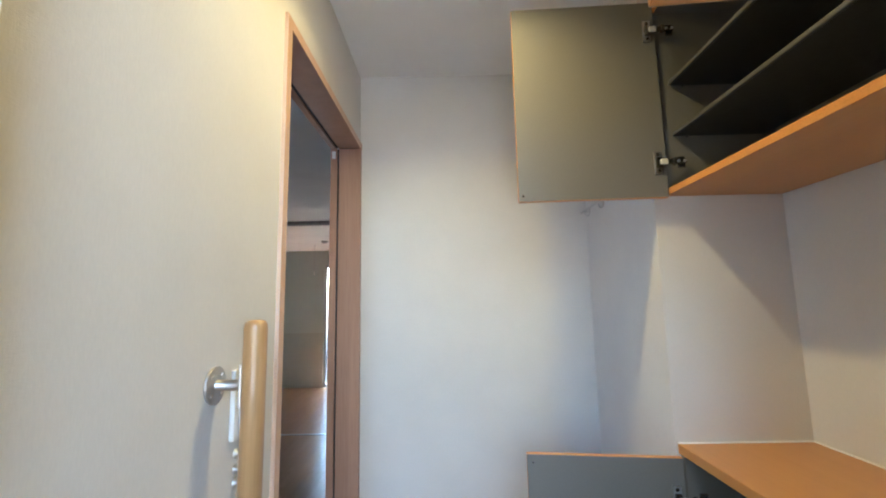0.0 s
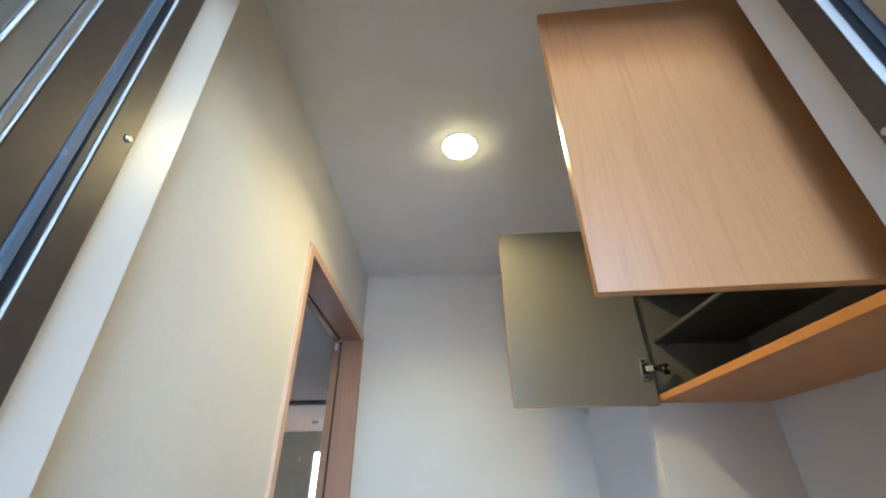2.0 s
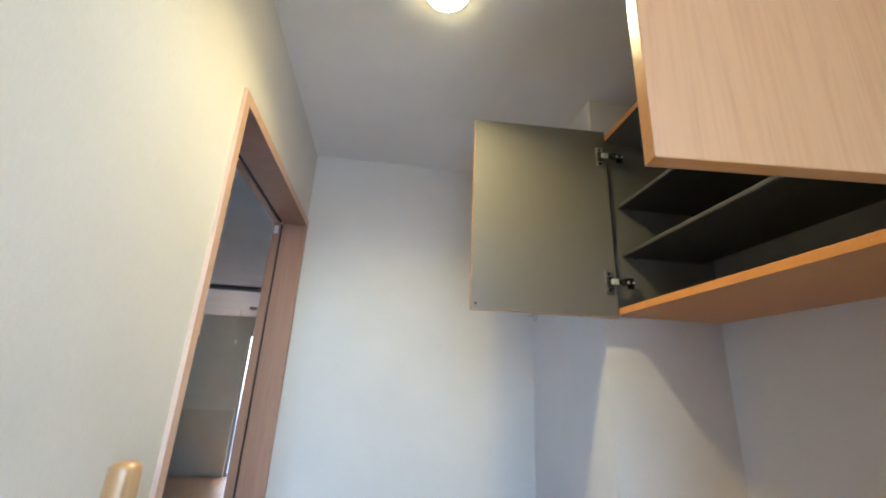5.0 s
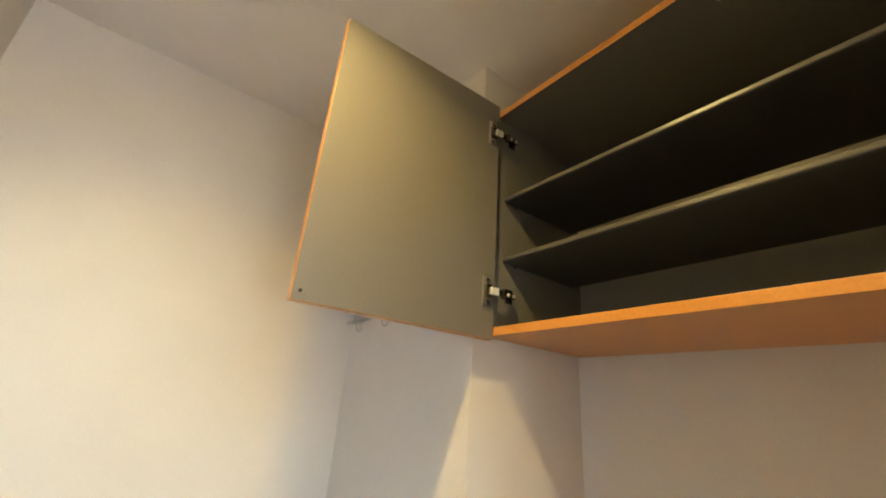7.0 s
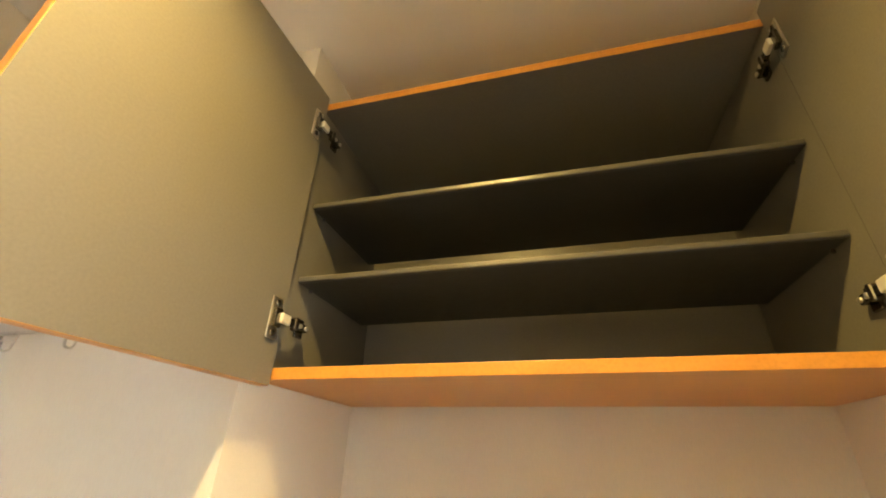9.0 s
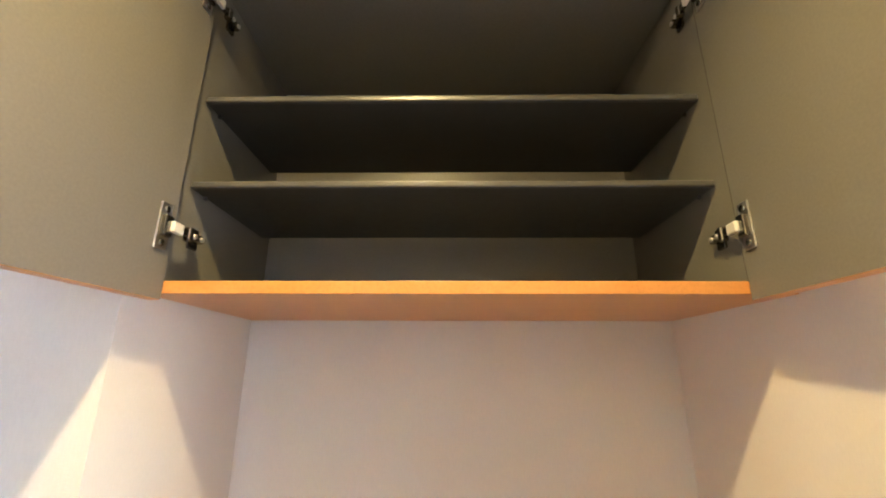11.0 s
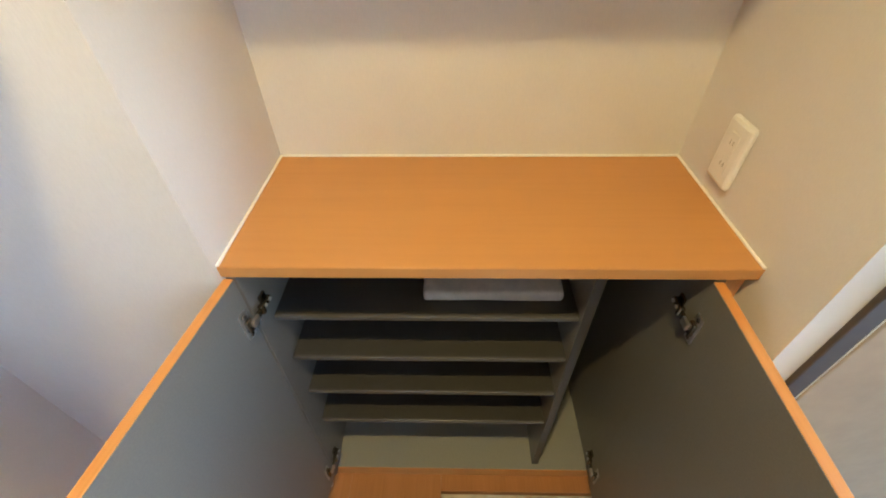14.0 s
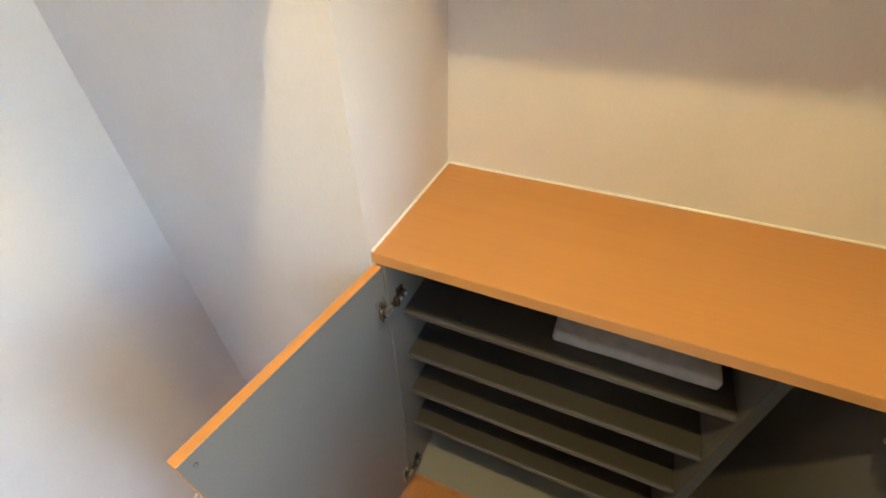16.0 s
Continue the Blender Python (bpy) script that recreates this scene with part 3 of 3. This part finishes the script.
part("edge_band", box(0.0, 0.0016, 0.001, 0.899, TOP - 0.0235, TOP - 0.0006, 0.0006), BEECH_Y, worktop, "beech front edge band")
seal = thing("sealant_bead", (0.18, 0.45, TOP), "thin white sealant line round the worktop", "sealant")
part("bead", box(NICHE_B - 0.0055, NICHE_B - 0.0005, 0.004, 0.896, TOP, TOP + 0.004, 0.001), SEAL, seal)
part("bead", box(0.001, NICHE_B - 0.001, 0.8945, 0.8995, TOP, TOP + 0.004, 0.001), SEAL, seal)
part("bead", box(0.001, NICHE_B - 0.001, 0.0005, 0.0055, TOP, TOP + 0.004, 0.001), SEAL, seal)

LZ0, LZ1 = 0.058, TOP - 0.0245
lower = thing("shoe_cabinet", (0.19, 0.47, 0.0), "low beech shoe cabinet with grey shelves, doors open", "cabinet")
panel("side_panel", lower, 0.004, NICHE_B - 0.002, 0.878, CAB_L, LZ0, LZ1, GREY)
panel("side_panel", lower, 0.004, NICHE_B - 0.002, CAB_R, CAB_R + 0.018, LZ0, LZ1, GREY)
base_board = panel("bottom_panel", lower, 0.026, NICHE_B - 0.002, CAB_R + 0.018, 0.878, LZ0 - 0.012, LZ0 + 0.007, EDGE)
base_board.data.materials[0] = GREY_PALE
part("back_panel", box(NICHE_B - 0.012, NICHE_B - 0.003, CAB_R + 0.018, 0.878, LZ0 + 0.007, LZ1), BACK_SHADE, lower)
part("plinth", box(0.030, 0.048, 0.002, 0.898, 0.0, LZ0 - 0.012), BEECH_Y, lower, "beech plinth board")
part("filler", box(0.020, 0.036, 0.002, CAB_R, LZ0, LZ1), BEECH_Z, lower, "beech filler strip")
panel("divider", lower, 0.044, NICHE_B - 0.013, 0.224, 0.244, LZ0 + 0.008, LZ1 - 0.001, GREY_SHADE)
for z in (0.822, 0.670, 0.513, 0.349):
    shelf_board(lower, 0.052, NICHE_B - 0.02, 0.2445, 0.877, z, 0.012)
LDH = LZ1 - 0.006 - 0.066
cabinet_door(lower, door_matrix(0.002, 0.881, 0.066, 7.0), 1, 0.402, LDH, (0.085, LDH - 0.1), [(0.385, LDH - 0.022)], CHROME)
cabinet_door(lower, door_matrix(0.002, 0.071, 0.066, 1.8), -1, 0.402, LDH, (0.085, LDH - 0.1), [(0.385, LDH - 0.022)], CHROME)

# Wrapped papers on the top shelf
parcel = thing("paper_bundle", (0.2, 0.42, 0.822), "flat grey paper-wrapped bundle on the top shelf", "bundle")
bm = bmesh.new()
add_box(bm, 0.095, 0.30, 0.272, 0.568, 0.8222, 0.850, 0.008, 0, 3)
bmesh.ops.subdivide_edges(bm, edges=list(bm.edges), cuts=4, use_grid_fill=True)
for v in bm.verts:
    v.co.z += 0.0025 * noise.noise(v.co * 22) if v.co.z > 0.83 else 0
    v.co.x += 0.003 * noise.noise(v.co * 15 + Vector((3, 1, 0)))
part("wrapping", bm, PAPER, parcel)

# ---- downlight ----
lamp = thing("downlight", LAMP, "lit warm round downlight in the ceiling", "downlight")
bm = bmesh.new()
prof = [(0.050, -0.0005), (0.052, -0.004), (0.060, -0.0035), (0.061, -0.0005)]
rings = []
for r, h in prof:
    rings.append([bm.verts.new((LAMP[0] + r * math.cos(k * math.pi / 24), LAMP[1] + r * math.sin(k * math.pi / 24), LAMP[2] + h)) for k in range(48)])
for p, q in zip(rings, rings[1:]):
    for k in range(48):
        bm.faces.new((p[k], p[(k + 1) % 48], q[(k + 1) % 48], q[k])).smooth = True
part("trim_ring", bm, WHITE_PLASTIC, lamp, "white trim ring")
bm = bmesh.new()
add_lathe(bm, [(0.0495, -0.0005), (0.0490, -0.006), (0.045, -0.011), (0.032, -0.0135), (0.012, -0.0145)], LAMP, "z", 40)
part("lens", bm, LENS, lamp, "bright glowing lens")

# ---- power outlet ----
outlet = thing("power_outlet", (0.196, 0.0, 1.119), "white double power outlet on the niche wall", "outlet")
part("plate", box(0.160, 0.232, 0.0, 0.0135, 1.058, 1.181, 0.0080), WHITE_PLASTIC, outlet)
for dz in (-0.021, 0.021):
    sock = part("socket", box(0.183, 0.209, 0.0135, 0.0147, 1.119 + dz - 0.017, 1.119 + dz + 0.017, 0.001), WHITE_PLASTIC, outlet)
    for dx in (-0.0045, 0.0045):
        part("slot", box(0.196 + dx - 0.001, 0.196 + dx + 0.001, 0.0147, 0.0150, 1.119 + dz - 0.004, 1.119 + dz + 0.004), OUTLET_SLOT, sock, "narrow slot")

# ---- handrail on the left wall ----
hand = thing("handrail", (HALL_L, 0.413, 0.62), "vertical round wooden handrail on nickel brackets", "handrail")
BX, BY, BZ = -0.916, 0.413, 1.381
bm = bmesh.new()
add_lathe(bm, [(0.0183, 0.66), (0.0183, BZ - 0.014), (0.0172, BZ - 0.006), (0.0140, BZ - 0.0015), (0.009, BZ), (0.004, BZ + 0.0003)], (BX, BY, 0.0), "z", 40)
part("bar", bm, BAR_WOOD, hand, "varnished round wooden bar")
for z in (1.278, 0.76):
    bm = bmesh.new()
    add_lathe(bm, [(0.030, 0.0), (0.030, 0.003), (0.028, 0.0045), (0.010, 0.0045), (0.0085, 0.006), (0.0085, BX - HALL_L - 0.018)], (HALL_L, BY, z), "x", 32)
    for k in range(4):
        a = math.pi / 4 + k * math.pi / 2
        add_lathe(bm, [(0.0035, 0.0), (0.0035, 0.0058), (0.002, 0.0064)], (HALL_L, BY + 0.021 * math.cos(a), z + 0.021 * math.sin(a)), "x", 10)
    bracket = part("bracket", bm, CHROME, hand, "brushed nickel bracket")
    part("saddle", box(BX - 0.021, BX - 0.0165, BY - 0.010, BY + 0.010, z - 0.034, z + 0.034, 0.0015), CHROME, bracket)

switch = thing("light_switch", (HALL_L, 0.50, 1.235), "white light switch plate behind the handrail", "switch")
part("plate", box(HALL_L, HALL_L + 0.009, 0.463, 0.533, 1.174, 1.294, 0.003), WHITE_PLASTIC, switch)
part("rocker", box(HALL_L + 0.009, HALL_L + 0.013, 0.478, 0.518, 1.19, 1.278, 0.0015), WHITE_PLASTIC, switch)
for z in (1.148, 1.122, 1.100):
    bm = bmesh.new()
    add_lathe(bm, [(0.008, 0.0), (0.009, 0.002), (0.004, 0.004), (0.004, 0.010), (0.008, 0.013), (0.006, 0.016)], (HALL_L, 0.490, z), "x", 20)
    solid("wall_peg", bm, CHROME, "small round metal peg on the wallpaper", "peg", "pegs under the switch")

# ---- hook rail on the pier ----
hooks = thing("hook_rail", (FACE, 1.25, 1.79), "thin metal rail with small hooks on the pier", "hook rail")
part("rail", box(-0.029, -0.025, 1.10, 1.485, 1.772, 1.778, 0.001), CHROME, hooks)
for y in (1.13, 1.455):
    part("standoff", add_rod(bmesh.new(), (FACE, y, 1.775), (-0.026, y, 1.775), 0.004, sides=12), CHROME, hooks)
for y in (1.375, 1.225):
    bm = bmesh.new()
    pts = [(-0.027, y, 1.774), (-0.028, y, 1.762), (-0.029, y, 1.750)]
    pts += [(-0.037 + 0.008 * math.cos(a), y, 1.748 - 0.008 * math.sin(a)) for a in (0.0, 0.5, 1.0, 1.57, 2.1, 2.6, 3.14)]
    pts.append((-0.045, y, 1.754))
    add_tube(bm, pts, 0.0022)
    part("hook", bm, CHROME, hooks)

# ---- floors, piece by piece ----
structure("entrance_floor", box(REVEAL_L, 0.03, -0.235, 0.54, -0.14, -0.030), GROUT, "grouted bed of the entrance floor", "floor")
tile_bed = bpy.data.objects["entrance_floor"]
tile_mesh = mesh_of("tile", box(-0.2985, 0.2985, -0.2985, 0.2985, -0.006, 0.006, 0.0015), TILE)
for i in range(2):
    for j in range(2):
        tile = new("tile", tile_mesh)
        tile.parent, tile.location = tile_bed, (-0.322 - 0.6 * i, 0.2395 - 0.6 * j, -0.025)
structure("step_ledge", box(-0.020, 0.36, 0.001, 0.5398, -0.03, 0.0), STEP_WOOD, "narrow wooden ledge under the shoe cabinet", "step")
hall_floor = bpy.data.objects["floor"]
plank_mesh = mesh_of("plank", box(-0.67, 0.67, -0.1498, 0.1498, -0.03, 0.0, 0.0005), STEP_WOOD)
for i in range(4):
    plank = new("plank", plank_mesh)
    plank.parent, plank.location = hall_floor, (-0.31, 0.69 + 0.3 * i, 0.0)
room_floor = bpy.data.objects["room_floor"]
LONG = (RY1 - RY0) / 4
boards = {k: mesh_of("board", box(-0.0745, 0.0745, -LONG * k / 2 + 0.0008, LONG * k / 2 - 0.0008, -0.012, 0.0, 0.001), FLOOR_WOOD) for k in (1.0, 0.5)}
for i in range(21):
    x, ends = RX0 + 0.09 + 0.15 * i, ((0, 1, 1.0), (1, 2, 1.0), (2, 3, 1.0), (3, 4, 1.0)) if i % 2 else ((0, 0.5, 0.5), (0.5, 1.5, 1.0), (1.5, 2.5, 1.0), (2.5, 3.5, 1.0), (3.5, 4, 0.5))
    for a, c, k in ends:
        y = RY0 + LONG * (a + c) / 2
        if x > -2.80 or y > 5.2:
            board = new("plank", boards[k])
            board.parent, board.location = room_floor, (x, y, 0.0)
